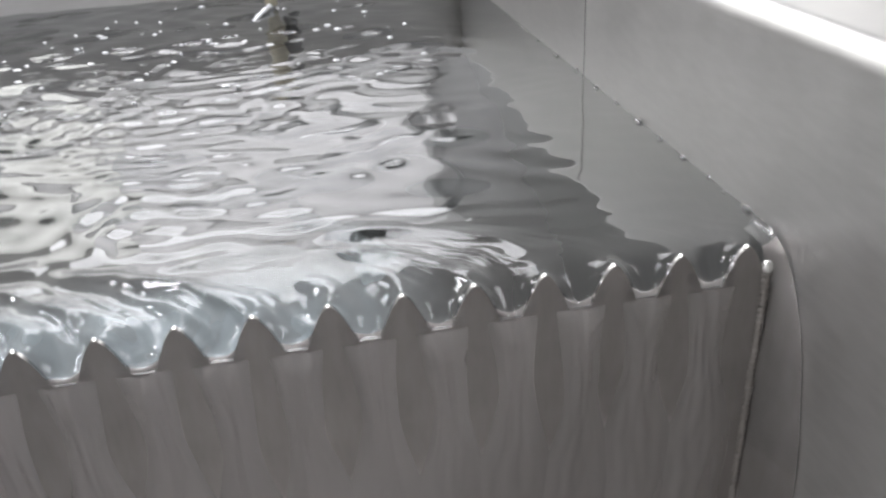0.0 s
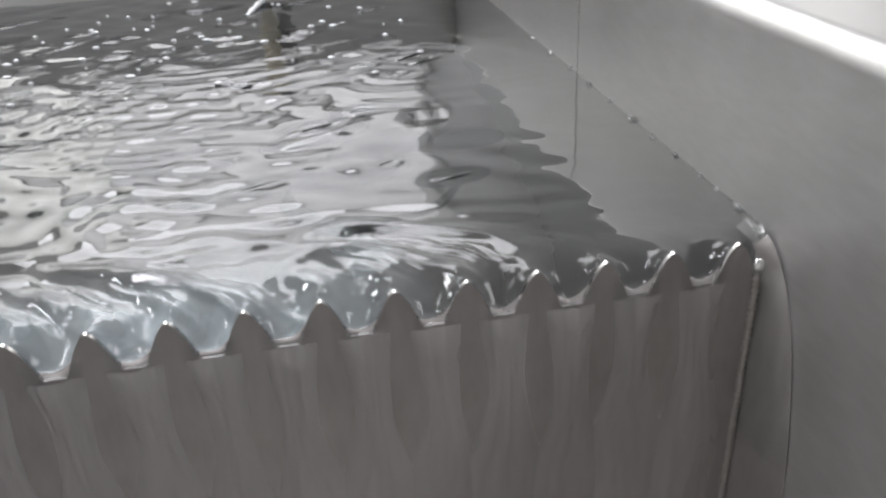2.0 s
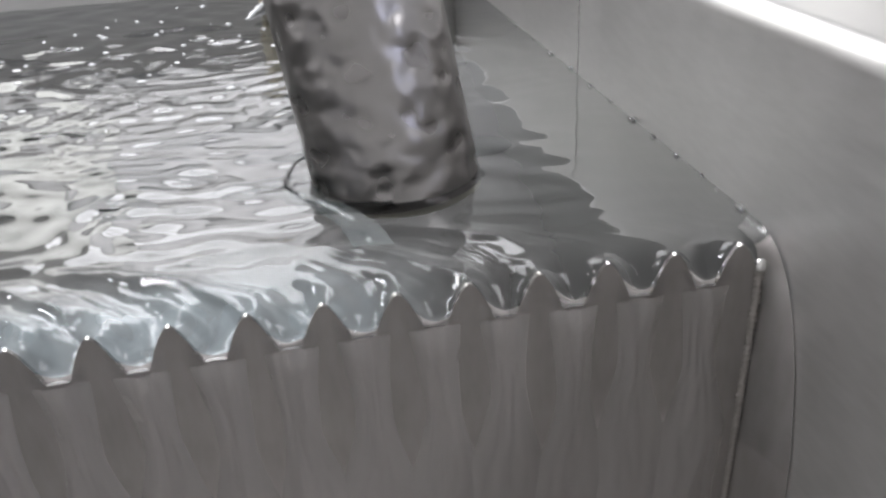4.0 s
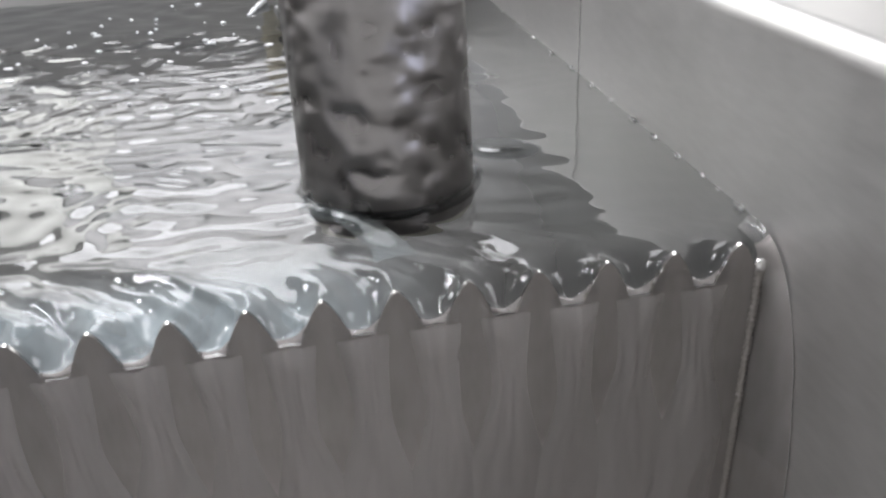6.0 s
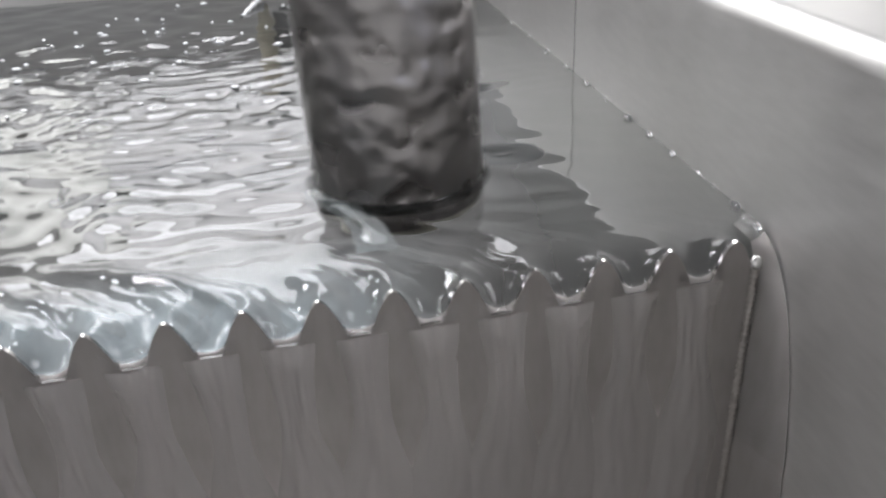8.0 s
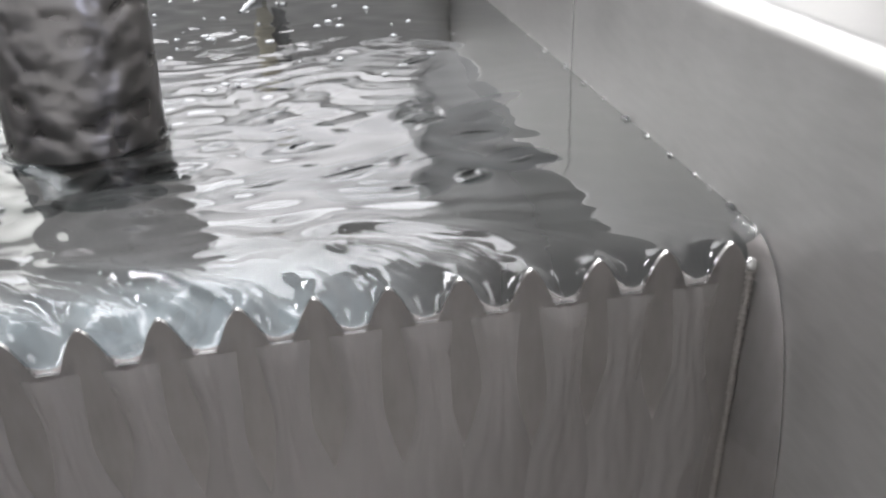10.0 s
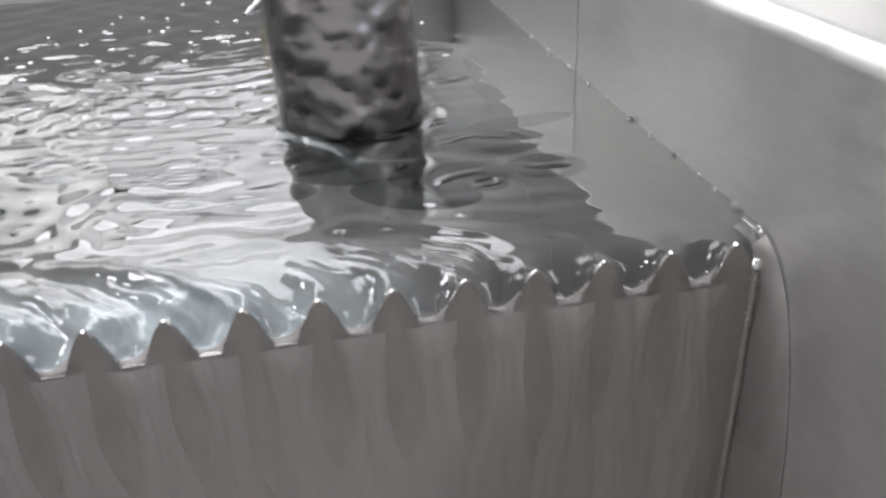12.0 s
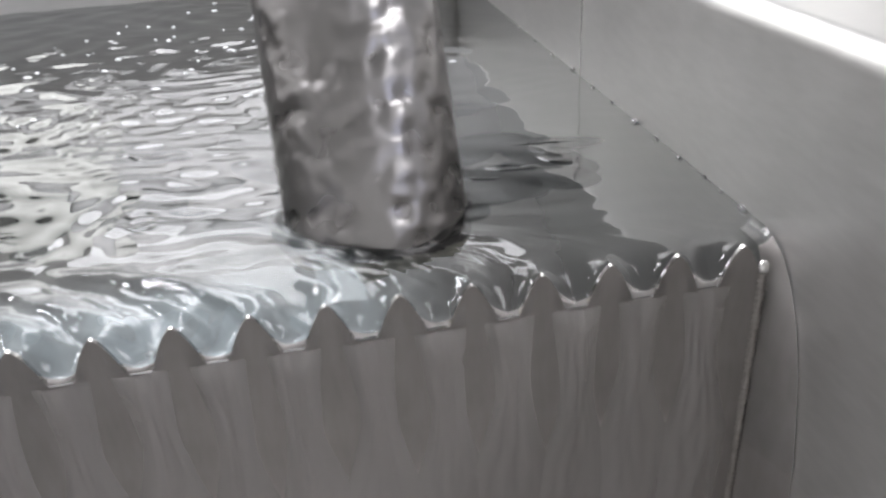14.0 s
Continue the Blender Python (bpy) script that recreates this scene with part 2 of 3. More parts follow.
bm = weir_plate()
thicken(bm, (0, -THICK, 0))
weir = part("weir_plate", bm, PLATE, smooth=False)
tagged(weir, "toothed stainless overflow weir plate between tank and trough", "weir plate", kind="structure")
bm = bmesh.new()
xs = [LEFT + (EDGE_X - LEFT) * i / 1400 for i in range(1401)]
grid(bm, [[(x, y, tooth_height(x) + 0.0002) for x in xs] for y in (-THICK, -THICK / 2, 0)])
part("cut_edge", bm, EDGE, weir, "bright cut edge of the teeth")


# rounded corner between weir plate and side wall: a steel strip under a sheet of falling water
def corner_path(q, d):
    """How far back the falling sheet lies: q from plate (0) to wall (1), at the depth d under the water's level."""
    plate = 0.0035 - 0.0052 * (1 - math.exp(-d / 0.004))
    wall = 0.0110 - 0.048 * (1 - math.exp(-(d / 0.04) ** 0.65))
    return plate + (wall - plate) * q ** 1.25


def corner_sheet(first, last, back):
    """The rounded sheet from step first (upstream of the lip if negative) to step last."""
    rows = []
    for i in range(first, last):
        d = 0.30 * (max(0, i) / 63) ** 1.9
        row = []
        for k in range(15):
            q = k / 14
            y = corner_path(q, d) + back
            z = -0.0036 - d
            if i < 0:
                y += 0.0016 * -i
                z += 0.0006 * (1 - math.exp(i / 2)) - 0.0006 * (i == first)
            y += 0.0005 * noise.noise((q * 3, d * 45, 4.0)) * min(1, d / 0.02)
            row.append((EDGE_X + (WX - EDGE_X - 0.0011) * q, y, z))
        rows.append(row)
    return grid(bmesh.new(), rows)


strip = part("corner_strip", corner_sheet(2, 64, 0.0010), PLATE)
tagged(strip, "curved stainless corner strip welded between weir and wall", "corner strip", kind="structure")


def bead(points, radius, step=0.0014):
    """A scaly weld bead along points."""
    bm = bmesh.new()
    rows = []
    for i, (x, y, z) in enumerate(points):
        r = radius * (0.85 + 0.25 * math.sin(i * 2.2) + 0.15 * noise.noise((x * 300, z * 300, 1)))
        rows.append([(x + r * math.cos(a), y - r * math.sin(a), z) for a in (math.pi * k / 6 for k in range(7))])
    return grid(bm, rows)


part("weld_bead", bead([(EDGE_X, -0.0012, -0.012 - 0.0009 * i) for i in range(220)], 0.0021), WELD, strip, "scaly weld bead")
bm = bmesh.new()
bmesh.ops.create_icosphere(bm, subdivisions=3, radius=0.003, matrix=pose(EDGE_X + 0.0005, -0.0006, -0.0115) @ Matrix.Diagonal((0.9, 0.7, 1.3, 1)))
part("weld_end", bm, EDGE, strip, "bright blob at the weld's end")


# ---- water ----
NOTCHES = [-PITCH * (k + 0.5) for k in range(26)]


def liveliness(x):
    """0 beside the wall, 1 where the flow is strong."""
    return np.clip((-x - 0.068) / 0.07, 0.0, 1.0)


def tongues(x, y):
    """Rounded ropes of fast water that sweep from the far left, bend, and drop into the notches, with sharp creases between."""
    z = np.zeros_like(x)
    for k, xc in enumerate(NOTCHES):
        h = math.sin(k * 2.4) * 0.5 + 0.5
        mid = xc - (0.30 + 0.5 * h) * y - (9 + 6 * h) * y ** 2
        w = 0.0058 + 0.09 * y + 0.0014 * h
        z += (0.0026 + 0.0017 * h) * np.exp(-((x - mid) / w) ** 2) * np.exp(-(y / (0.030 + 0.016 * h)) ** 2)
        z += 0.0007 * np.exp(-((x - mid - w * 1.1) / (0.3 * w)) ** 2) * np.exp(-(y / 0.028) ** 2)
    # creases along the stream lines, broken and wandering
    p = x + 0.55 * y + 12 * y ** 2 + 0.0022 * np.sin(x * 75 + y * 130) + 0.0014 * np.sin(x * 170 - y * 210 + 1)
    for lam, high, ph in ((0.0170, 0.0021, 0.4), (0.0098, 0.0012, 2.0), (0.0061, 0.0006, 4.1)):
        crest = (1 - np.abs(np.sin(math.pi * p / lam + ph))) ** 2.6
        part_on = 0.5 + 0.5 * np.sin(x * 61 / (lam * 100) + y * 95 + ph * 3)
        z += high * crest * part_on * np.exp(-((y - 0.016) / 0.024) ** 2)
    # swells that lie across the flow, farther back
    z += 0.0007 * np.sin(y * 330 + 26 * x + 1.5 * np.sin(x * 60)) * np.exp(-((y - 0.050) / 0.020) ** 2) * (0.5 + 0.5 * np.sin(x * 47 + 2))
    fade = np.clip(y / 0.004, 0, 1)
    return (z - 0.0032 * np.exp(-(y / 0.036) ** 2)) * (0.55 + 0.45 * fade) * (0.06 + 0.94 * liveliness(x))


def waves(seed, x, y):
    """Height of the ripples: long soft swells, sparse steep ones, fine chop at the far end, calm beside the wall."""
    rng = np.random.RandomState(seed)
    z = np.zeros_like(x)
    chop = np.clip((y - 0.22) / 0.2, 0, 1)

    def train(lam, steep, spread, power):
        a = rng.normal(math.pi / 2 - 0.12, spread)
        wob = 0.2 * lam * (np.sin(x * rng.uniform(30, 70) + rng.rand() * 6) + np.sin(y * rng.uniform(30, 70) + rng.rand() * 6))
        env = (0.5 + 0.5 * np.sin(x * rng.uniform(10, 40) + rng.rand() * 6.28)) * (0.5 + 0.5 * np.sin(y * rng.uniform(10, 50) + rng.rand() * 6.28))
        return env ** power * lam * steep * np.sin(2 * math.pi * (x * math.cos(a) + y * math.sin(a) + wob) / lam + rng.rand() * 6.28)

    for k in range(12):
        z += train(rng.uniform(0.03, 0.085), 0.0021, 1.0, 0.6)
    for k in range(7):
        lam, a = rng.uniform(0.025, 0.06), rng.normal(0.2, 0.5)
        z += 0.0030 * lam * np.sin(2 * math.pi * (x * math.cos(a) + y * math.sin(a)) / lam + rng.rand() * 6.28 + 1.4 * np.sin(y * rng.uniform(40, 90)))
    for k in range(18):
        z += (1 - 0.6 * chop) * train(rng.uniform(0.012, 0.026), 0.0135, 0.6, 5.0)
    for k in range(14):
        z += (0.2 + 0.8 * chop) * train(rng.uniform(0.006, 0.012), 0.0034, 0.6, 1.2)
    calm = 0.14 + 0.86 / (1 + np.exp((x + 0.085 + 0.10 * (0.25 - y)) / 0.028))
    # near the weir the surface sinks into the notches
    u = np.abs((x / PITCH) % 1.0 - 0.5) * PITCH
    dip = 0.5 + 0.5 * np.cos(math.pi * np.clip(u / (PITCH * 0.5), 0, 1))
    sink = 0.0112 * np.exp(-(np.abs(y) / (0.0062 + 0.0040 * liveliness(x))) ** 1.4) * dip ** 0.65
    # and climbs a little round each tooth
    v = ((x / PITCH + 0.5) % 1.0 - 0.5) * PITCH
    r = np.sqrt(v ** 2 + (y * 1.25) ** 2)
    sink -= 0.0009 * np.exp(-((r - 0.0068) / 0.0013) ** 2) * np.clip(y / 0.003, 0, 1)
    rough = 0.00016 * liveliness(x) * (np.sin(x * 380 - y * 420 + 1.0) + np.sin(x * 230 + y * 520)) * np.clip(y / 0.006, 0, 1) * np.exp(-(y / 0.04) ** 2)
    return z * calm * np.clip(y / 0.02, 0.1, 1) + tongues(x, y) + rough - sink


def sheet(seed):
    nx = int((WX + 0.03 - LEFT) / 0.0011)
    ys = np.concatenate([np.arange(-0.0014, 0.05, 0.0009), np.arange(0.05, FAR + 0.015, 0.002)])
    ny = len(ys)
    X, Y = np.meshgrid(np.linspace(LEFT - 0.015, WX + 0.015, nx), ys)
    Z = waves(seed, X, Y)
    # sinks under the sheet that falls over the corner
    q = np.clip((X - EDGE_X) / (WX - EDGE_X), 0, 1)
    Z -= 0.02 * ((X > EDGE_X - 0.0005) & (Y < 0.0055 + 0.011 * q ** 1.25))
    verts = np.stack([X.ravel(), Y.ravel(), Z.ravel()], -1)
    i = np.arange(nx * ny).reshape(ny, nx)
    faces = np.stack([i[:-1, :-1].ravel(), i[:-1, 1:].ravel(), i[1:, 1:].ravel(), i[1:, :-1].ravel()], -1)
    me = bpy.data.meshes.new("water_surface")
    me.from_pydata(verts.tolist(), [], faces.tolist())
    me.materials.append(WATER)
    me.shade_smooth()
    ob = new("water_surface", me)
    ob.visible_shadow = False
    return structure(ob, "clear rippling water filling the tank to its teeth")


sheets = [sheet(3)]


def overflow(seed, xc, root):
    """Water that tips over one notch (spill) and runs down the plate (run_off), with the notch's middle as origin."""
    rng = random.Random(seed)
    n = 24
    ph = [rng.uniform(0, 6.28) for _ in range(10)]
    qs = [(i / n - 0.5) * 2 for i in range(n + 1)]
    edge = waves(3, xc + np.array(qs) * 0.0118, np.full(n + 1, -0.0010))
    rows = [[(q * 0.0118, -0.0006, WATER_Z + z - 0.0004) for q, z in zip(qs, edge)]]
    for j in range(0, 9):
        s = j / 8
        w = 0.0118 - (0.0118 - 0.0080) * s ** 0.7
        row = []
        for q, z in zip(qs, edge):
            over = (1 - q * q)
            drop = (WATER_Z + z) * (1 - s ** 1.6) + (-DEPTH + 0.0004) * s ** 1.6
            row.append((q * w, -0.0009 - (THICK - 0.0005) * min(1, s * 1.5), drop))
        rows.append(row)
    bm = grid(bmesh.new(), rows)
    for f in bm.faces:
        f.normal_flip()
    ob = new("spill", mesh_of("spill", bm, FILM, turn=False))
    ob.parent = root
    ob.visible_shadow = False
    rows = []
    fork = rng.uniform(0.028, 0.040)
    k_seed = seed * 3.7
    for j in range(0, 64):
        d = 0.0033 * j
        neck = 0.0092 - 0.0026 * math.sin(min(1, d / fork) * math.pi * 0.5) + 0.0082 * max(0, min(1, (d - fork) / 0.035)) ** 1.3
        lean = (0.0011 * math.sin(d * 45 + ph[3]) + 0.0007 * noise.noise((d * 55, k_seed, 1.0))) * min(1, d / 0.03)
        row = []
        for q in qs:
            over = max(0, 1 - q * q)
            bulge = 0.0017 * over ** 0.9 * (1 + 0.25 * math.sin(d * 60 + ph[4])) * min(1, 0.3 + d / 0.006)
            bulge += 0.0011 * over * math.exp(-((d - 0.010 - 0.002 * math.sin(ph[6])) / 0.005) ** 2)
            bulge += 0.0005 * over * math.sin(q * 3 + d * 40 + ph[5]) + 0.0013 * over * noise.noise((q * 1.9 + k_seed, d * 32, 2.0)) + 0.0006 * over * noise.noise((q * 4.5 + k_seed, d * 60, 7.0))
            row.append((lean + q * neck, -THICK - max(0.00005, bulge), -DEPTH - 0.0004 - d))
        rows.append(row)
    bm = grid(bmesh.new(), rows)
    for f in bm.faces:
        f.normal_flip()
    ob = new("run_off", mesh_of("run_off", bm, FOAMY, turn=False))
    ob.parent = root
    ob.visible_shadow = False
    tagged(ob, "lumpy sheet of water running down the plate")


streams = []
for k in range(16):
    xc = NOTCHES[k]
    root = new("overflow_stream")
    overflow(20 + k, xc, root)
    root.location.x = xc
    word = "churning" if xc < -0.12 else "smooth"
    tagged(root, word + " clear water spilling through a weir notch", "water", "streams over the weir")
    streams.append(root)


def wave_packet(seed):
    """A short group of crests that dies out on all sides and ends below the surface."""
    rng = random.Random(seed)
    steep = seed % 3 == 0
    long, wide = (rng.uniform(0.009, 0.018), rng.uniform(0.006, 0.010)) if steep else (rng.uniform(0.018, 0.034), rng.uniform(0.009, 0.017))
    high = rng.uniform(0.0004, 0.0006) if steep else rng.uniform(0.00025, 0.0006)
    crests, bend, ph = rng.uniform(0.7, 1.1) if steep else rng.uniform(1.0, 2.2), rng.uniform(-0.8, 0.8), rng.uniform(-0.6, 0.6)
    rows = []
    for j in range(15):
        far_out = j / 14
        row = []
        for i in range(41):
            a = 2 * math.pi * i / 40
            u, v = far_out * math.cos(a), far_out * math.sin(a)
            rr = far_out * far_out
            if steep:
                ring = far_out * (1 + 0.2 * math.sin(2 * a + ph * 4))
                h = high * math.exp(-((ring - 0.5) / 0.2) ** 2) - 0.0007 * rr * rr - 0.0001
            else:
                arc = v + bend * u * u * 0.35 + 0.1 * math.sin(4 * u + ph * 5)
                h = high * math.exp(-3.2 * rr) * (0.25 + math.cos(2 * math.pi * crests * arc + ph)) - 0.0008 * rr * rr - 0.00025
            row.append((long * u, wide * v, h))
        rows.append(row)
    bm = grid(bmesh.new(), rows)
    bmesh.ops.remove_doubles(bm, verts=bm.verts[:], dist=1e-7)
    bm.normal_update()
    if sum(f.normal.z for f in bm.faces) < 0:
        bmesh.ops.reverse_faces(bm, faces=bm.faces[:])
    ob = new("ripple", mesh_of("ripple", bm, WATER, turn=False))
    ob.visible_shadow = False
    return tagged(ob, "small ring-shaped ripple drifting on the clear water" if steep else "low group of ripples drifting on the clear water", "ripple", "ripples drifting over the tank")


ripples = [wave_packet(60 + k) for k in range(72)]

# water drawn up along the side wall, uneven and glinting
bm = bmesh.new()
rows = []
for i in range(420):
    y = 0.014 + (FAR - 0.014) * (i / 419) ** 1.4
    r = 0.0006 + 0.0010 * noise.noise((y * 70, 0, 5)) + 0.0007 * noise.noise((y * 260, 3, 5))
    r = max(0.0001, 0.75 * (r - 0.0004))
    rows.append([(WX - r * 1.3 * (1 - math.sin(a)), y, WATER_Z - 0.0005 + r * (1 - math.cos(a))) for a in (math.pi / 2 * k / 7 for k in range(8))])
grid(bm, rows)
for f in bm.faces:
    f.normal_flip()
edge_water = new("water_edge", mesh_of("water_edge", bm, FILM, turn=False))
edge_water.visible_shadow = False
structure(edge_water, "thin glinting edge of water along the tank wall")


bm = corner_sheet(-9, 34, 0.0)
bm.normal_update()
if sum(f.normal.z - f.normal.y for f in bm.faces) < 0:
    bmesh.ops.reverse_faces(bm, faces=bm.faces[:])
corner_spill = new("corner_spill", mesh_of("corner_spill", bm, FILM, turn=False))
corner_spill.visible_shadow = False
tagged(corner_spill, "smooth clear sheet of water falling over the rounded corner", kind="structure")


# flecks of foam over the far water
bm = bmesh.new()
rng = random.Random(21)
for k in range(95):
    y = min(0.59, max(0.2, rng.gauss(0.40, 0.085)))
    x = rng.uniform(-0.44, -0.06) - 0.1 * max(0, y - 0.35)
    if x > -0.16 and rng.random() < 0.6:
        continue
    r = rng.uniform(0.0005, 0.0019)
    m = pose(x, y, 0.0004, 0, 0, rng.uniform(-20, 20)) @ Matrix.Diagonal((r * rng.uniform(1, 2.4), r, 0.0011, 1))
    bmesh.ops.create_icosphere(bm, subdivisions=2, radius=1, matrix=m)
foam = new("foam", mesh_of("foam", bm, FOAM))
tagged(foam, "small white flecks of foam on the far water", "foam", kind="stuff")

# beads of water caught along the wall and in the corner
rng = random.Random(11)
for k in range(16):
    y = 0.012 + 0.40 * (k / 15) ** 1.8 + rng.uniform(-0.003, 0.003)
    bm = bmesh.new()
    bmesh.ops.create_icosphere(bm, subdivisions=3, radius=1.0)
    for v in bm.verts:
        v.co *= 1 + 0.25 * noise.noise(v.co * 1.5 + Vector((k * 3.1, 0, 0)))
    r = rng.uniform(0.0008, 0.0019)
    bmesh.ops.scale(bm, vec=(r * 0.8, r * rng.uniform(1.0, 2.0), r * 0.7), verts=bm.verts[:])
    bead_ob = new("water_bead", mesh_of("water_bead", bm, FILM))
    bead_ob.location = (WX - 0.0006 - 0.0012 * rng.random() - (0.004 * rng.random() if y < 0.03 else 0), y, WATER_Z + 0.0005)
    bead_ob.visible_shadow = False
    tagged(bead_ob, "glinting bead of water against the tank wall", "water bead", "beads along the wall")


# ---- the polished cylinder that is dipped ----
RAD, TALL = 0.0387, 0.19


def tumbler():
    root = new("metal_tumbler")
    tagged(root, "dark mirror-polished metal tumbler dipped into the water", "tumbler")
    prof = [(RAD - 0.0014, 0.0080), (RAD - 0.0004, 0.0092), (RAD, 0.012), (RAD, 0.05), (RAD, 0.1), (RAD, 0.16), (RAD, TALL - 0.004), (RAD - 0.0008, TALL - 0.001), (RAD - 0.0025, TALL)]
    prof += [(RAD - 0.004, TALL - 0.002), (RAD - 0.004, 0.02), (0.0005, 0.018)]
    part("body", lathe(bmesh.new(), prof, 96), CHROME, root, "dark mirror-polished cylindrical body")
    # bevelled base edge; the pale colour carries the light it reflects
    prof = [(RAD - 0.0015, 0.0083), (RAD - 0.0012, 0.0068), (RAD - 0.0020, 0.0032), (RAD - 0.0042, 0.0008), (RAD - 0.007, 0.0), (RAD - 0.012, 0.0006), (RAD - 0.014, 0.003), (0.0005, 0.003)]
    part("base_rim", lathe(bmesh.new(), prof, 96), PALE, root, "rim round the base, its bright reflection put into the colour")
    return root


cup = tumbler()


def collar():
    """The wave that water makes round the dipped body: swollen on the side it meets, drawn out on the other."""
    bm = bmesh.new()
    rows = []
    for j in range(20):
        s = j / 19
        row = []
        for i in range(121):
            a = 2 * math.pi * i / 120
            front = 0.5 - 0.5 * math.sin(a)
            lee = max(0, math.cos(a - radians(228))) ** 7
            reach = 0.0035 + 0.006 * lee
            r = RAD + 0.0003 + reach * s
            h = 0.0007 * math.exp(-(s / 0.15) ** 1.2) + 0.0006 * front * math.exp(-((s - 0.42 - 0.06 * math.sin(3 * a)) / 0.14) ** 2)
            h += 0.0015 * lee * math.exp(-((s - 0.25) / 0.3) ** 2) + 0.0006 * math.sin(9 * a + 6 * s) * s * (1 - s) * 4
            h += 0.0003 - 0.0045 * s ** 4
            row.append((r * math.cos(a), r * math.sin(a), h))
        rows.append(row)
    grid(bm, rows)
    bmesh.ops.remove_doubles(bm, verts=bm.verts[:], dist=1e-6)
    bm.normal_update()
    if sum(f.normal.z for f in bm.faces) < 0:
        for f in bm.faces:
            f.normal_flip()
    ob = new("bow_wave", mesh_of("bow_wave", bm, WATER, turn=False))
    ob.visible_shadow = False
    return tagged(ob, "clear ring of water pushed up round the tumbler", "water")


wave = collar()


def wake():
    """A sharp crest that leaves the body's side and is drawn towards the weir."""
    rows = []
    for i in range(49):
        s = i / 48
        if s < 0.35:
            a = radians(200 + 27 * s / 0.35)
            c = Vector((math.cos(a), math.sin(a), 0)) * (RAD + 0.0035)
            side = c.normalized()
        else:
            u = (s - 0.35) / 0.65
            a = radians(227)
            c = Vector((math.cos(a), math.sin(a), 0)) * (RAD + 0.0035) + Vector((0.034 * u - 0.012 * u * u, -0.026 * u - 0.018 * u * u, 0))
            side = Vector((-0.8 - 0.1 * u, -0.6 + 0.5 * u, 0)).normalized()
        high = 0.0024 * math.sin(math.pi * min(1, s * 0.95 + 0.02)) ** 0.8 * (0.85 + 0.3 * noise.noise((s * 9, 2, 1)))
        row = []
        for k in range(15):
            w = (k / 14 - 0.5) * 2
            h = high * (math.exp(-((w - 0.1) / 0.32) ** 2) + 0.25 * math.exp(-((w + 0.45) / 0.15) ** 2)) - 0.0009 * w ** 4 - 0.0032 * max(0, s - 0.4) ** 1.5
            row.append(c + side * (w * (0.0035 + 0.0045 * s)) + Vector((0.0008 * noise.noise((s * 14, w, 5)), 0, h)))
        rows.append(row)
    bm = grid(bmesh.new(), rows)
    bm.normal_update()
    if sum(f.normal.z for f in bm.faces) < 0:
        bmesh.ops.reverse_faces(bm, faces=bm.faces[:])
    ob = new("wake_crest", mesh_of("wake_crest", bm, PALE_CREST, turn=False))
    ob.visible_shadow = False
    ob.parent = wave
    return tagged(ob, "crest of water trailing towards the weir, its white reflection coloured in")


wake()

# ---- inlet at the far end ----
inlet = new("inlet_nozzle")
tagged(inlet, "pale water inlet nozzle with grey hose at the far end", "nozzle")
inlet.matrix_world = pose(-0.172, 0.53, 0.012, 0, 0, 0)
part("nozzle", lathe(bmesh.new(), [(0.003, -0.012), (0.0055, -0.012), (0.0065, 0.0), (0.009, 0.01), (0.009, 0.05), (0.004, 0.05)], 24), BRASS, inlet, "pale nozzle")
bm = lathe(bmesh.new(), [(0.0075, 0.0), (0.0075, 0.04), (0.002, 0.04)], 24)
bmesh.ops.transform(bm, matrix=pose(0.017, 0.012, -0.004, 0, -6, 0), verts=bm.verts[:])
part("hose", bm, RUBBER, inlet, "grey rubber hose")

bm = bmesh.new()
rows = []
for i in range(13):
    s = i / 12
    c = Vector((-0.016 * s, -0.050 * s, -0.012 - 0.004 * s * s))
    r = 0.0026 - 0.0010 * s + 0.0005 * math.sin(i * 1.7)
    rows.append([c + Vector((r * math.cos(a), 0, r * math.sin(a))) for a in (2 * math.pi * k / 10 for k in range(11))])
part("jet", grid(bm, rows), FOAM, inlet, "thin white jet of water")


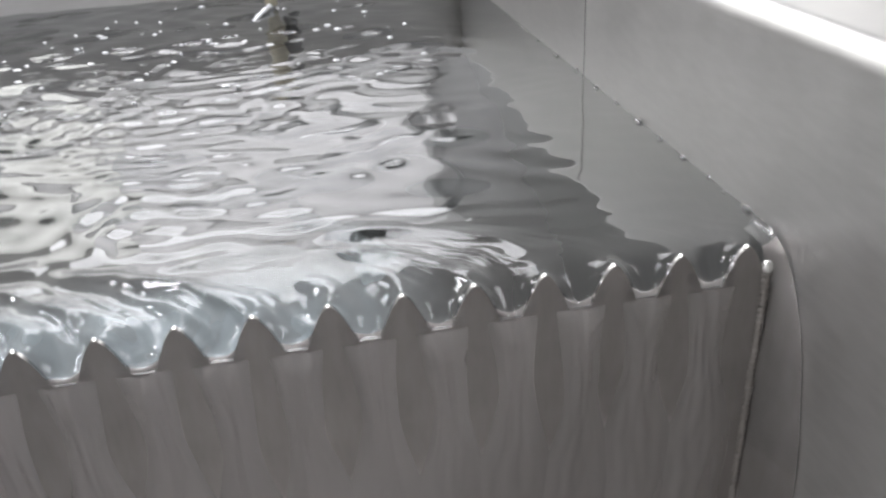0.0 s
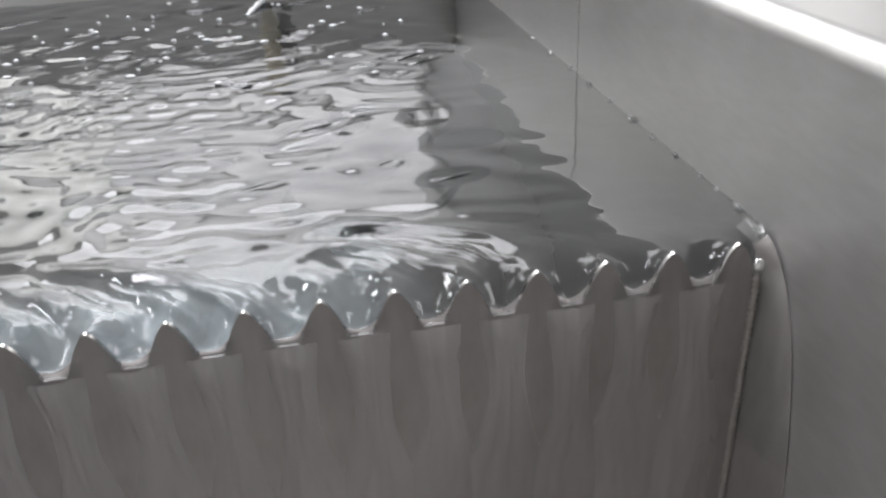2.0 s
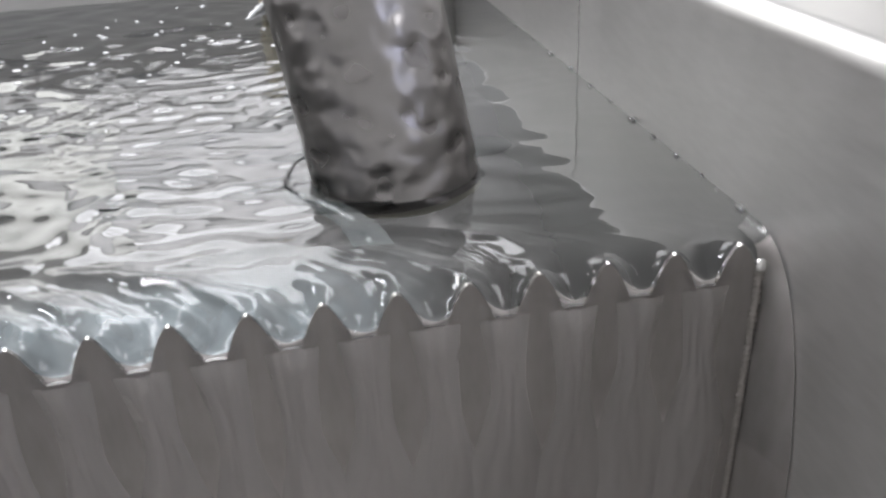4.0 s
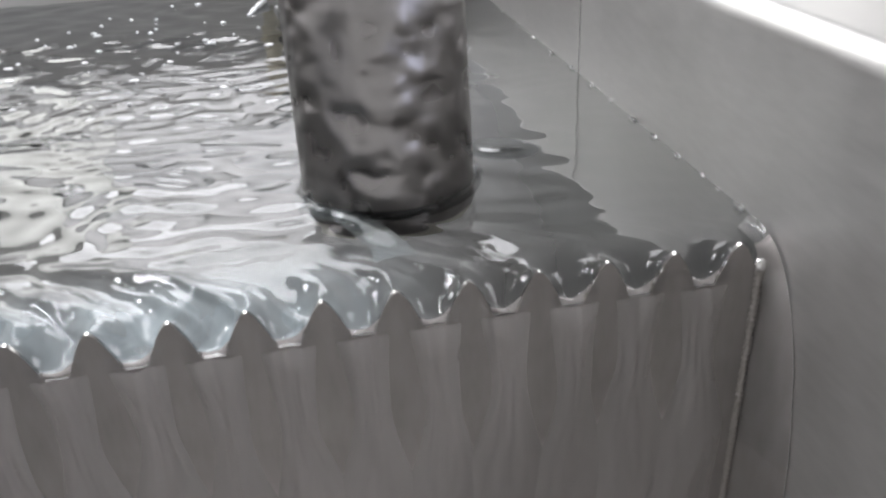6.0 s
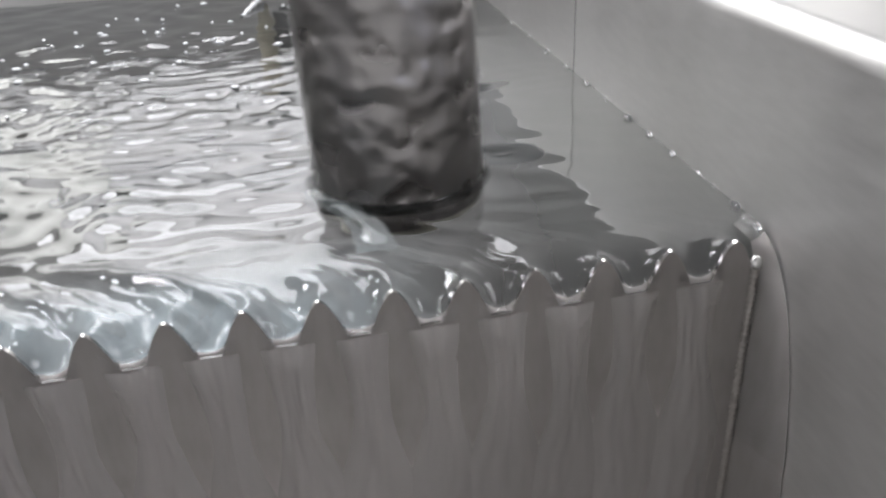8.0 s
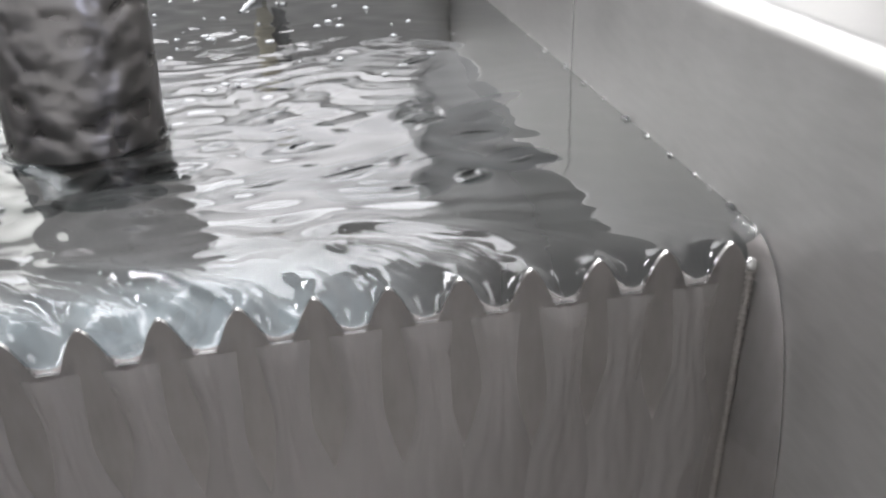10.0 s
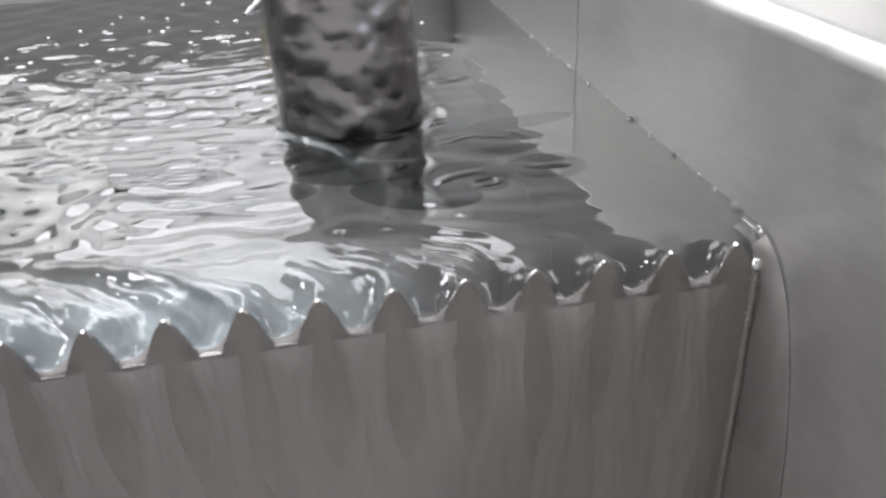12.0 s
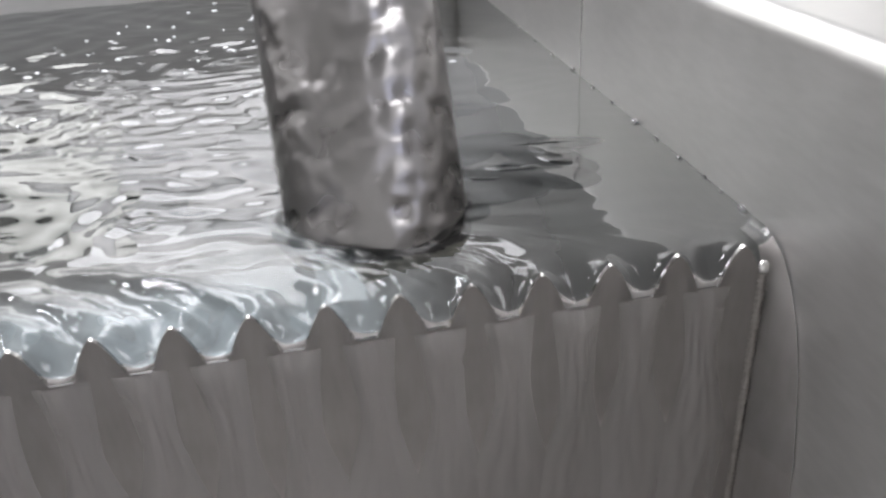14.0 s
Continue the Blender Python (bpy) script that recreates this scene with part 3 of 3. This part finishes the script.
def motions():
    # time, place across and away at the water's level, lean, tilt
    dips = [
        (5.3, -0.1214, 0.1111, 4.1, 9.2), (5.7, -0.1232, 0.1028, 2.3, 8.5), (6.0, -0.1146, 0.1039, -0.4, 7.5), (6.5, -0.0876, 0.1020, 0.3, 5.0),
        (7.0, -0.0686, 0.0978, -0.6, 2.5), (7.5, -0.0681, 0.1029, 0.2, 1.5), (7.8, -0.0860, 0.1039, 0.5, 2.4), (8.0, -0.1075, 0.1078, 0.7, 3.0),
        (8.5, -0.1758, 0.1182, -2.5, 5.0), (8.7, -0.1986, 0.1250, -2.5, 4.8), (9.3, -0.2441, 0.1508, -2.5, 4.4), (10.1, -0.2569, 0.1973, -2.5, 3.7),
        (10.8, -0.2350, 0.2202, -2.5, 3.2), (11.0, -0.2236, 0.2291, -2.5, 3.0), (11.4, -0.1864, 0.2230, -0.4, 2.2), (11.7, -0.1621, 0.2125, 0.6, 3.2),
        (12.0, -0.1218, 0.1916, 1.4, 5.0), (12.5, -0.0928, 0.1643, 1.0, 6.0), (13.0, -0.0807, 0.1310, 1.3, 10.0), (13.2, -0.0820, 0.1182, 0.4, 14.8),
        (13.5, -0.0913, 0.1008, -1.0, 22.0), (13.7, -0.1011, 0.0935, -0.2, 23.6), (14.0, -0.1245, 0.0807, 0.9, 26.0)]
    rows = [(0.0, pose(-0.16, 0.16, 0.30, -18, -20, 0)), (1.6, pose(-0.16, 0.155, 0.27, -18, -20, 0))]
    rows += [(2.4, pose(-0.115, 0.137, 0.072, -18, -21, 0)), (2.6, pose(-0.083, 0.132, 0.057, -18, -20, 0)), (2.8, pose(-0.079, 0.127, 0.043, -18, -19, 0)),
             (3.0, pose(-0.073, 0.122, 0.029, -18, -18, 0)), (3.2, pose(-0.081, 0.117, 0.005, -17, -16, 0)), (3.7, pose(-0.10, 0.112, -0.022, -16, -10, 0)),
             (4.5, pose(-0.114, 0.106, -0.034, -12, -5, 0))]
    rows += [(t, pose(x + 0.031 * math.tan(radians(lean)), y - 0.031 * math.tan(radians(tilt)), -0.034, -tilt, -lean, 0) @ pose(0, 0, 0, 0, 0, 55 * (t - 5.3))) for t, x, y, lean, tilt in dips]
    walk(cup, rows)
    ring = [(0.0, pose(-0.12, 0.125, -0.03)), (3.2, pose(-0.12, 0.125, -0.03)), (3.7, pose(-0.12, 0.12, WATER_Z))]
    ring += [(t, pose(x, y, WATER_Z, 0, 0, 10 * math.sin(t * 2.1))) for t, x, y, lean, tilt in dips]
    walk(wave, ring)
    # blisters drift towards the weir
    rng = random.Random(5)
    for ob in ripples:
        x, y, speed, turn = rng.uniform(-0.36, -0.06), rng.uniform(0.09, 0.6), rng.uniform(0.014, 0.034), rng.uniform(-25, 25)
        side = rng.uniform(-0.004, 0.006)
        x -= 0.25 * max(0, y - 0.3) * rng.random()
        end = max(rng.uniform(0.075, 0.14), y - speed * 14)
        rows = []
        for i in range(15):
            s = i / 14
            rows.append((14.0 * s, pose(x + side * 14 * s + 0.003 * math.sin(i * 1.3 + x * 90), y + (end - y) * s, WATER_Z + 0.0004 * math.sin(i * 2.1 + y * 50), 0, 0, turn + 20 * math.sin(i * 0.8))))
        walk(ob, rows)
    walk(foam, [(0.5 * i, pose(0.004 * math.sin(i * 0.9) + 0.0006 * i, 0.012 - 0.0011 * i + 0.003 * math.sin(i * 1.4), WATER_Z + 0.0002 * math.sin(i * 2.0))) for i in range(29)])
    # the rippled surface sways
    for ob in sheets:
        rows = []
        for i in range(71):
            t = 0.2 * i
            rows.append((t, pose(0.0013 * math.sin(t * 5.1), 0.0004 + 0.0004 * math.sin(t * 4.3), WATER_Z + 0.00015 * math.sin(t * 3.7),
                                 0.05 * math.sin(t * 4.6 + 1), 0.06 * math.sin(t * 3.3), 0)))
        walk(ob, rows)
    for k, ob in enumerate(streams):
        rows = []
        amp = 0.0003 + 0.0003 * min(1.0, k / 6)
        for i in range(71):
            t = 0.2 * i
            rows.append((t, pose(-PITCH * (k + 0.5) + amp * math.sin(t * 5.3 + k * 0.7), 0, amp * math.sin(t * 4.1 + k * 0.9))))
        walk(ob, rows)


motions()
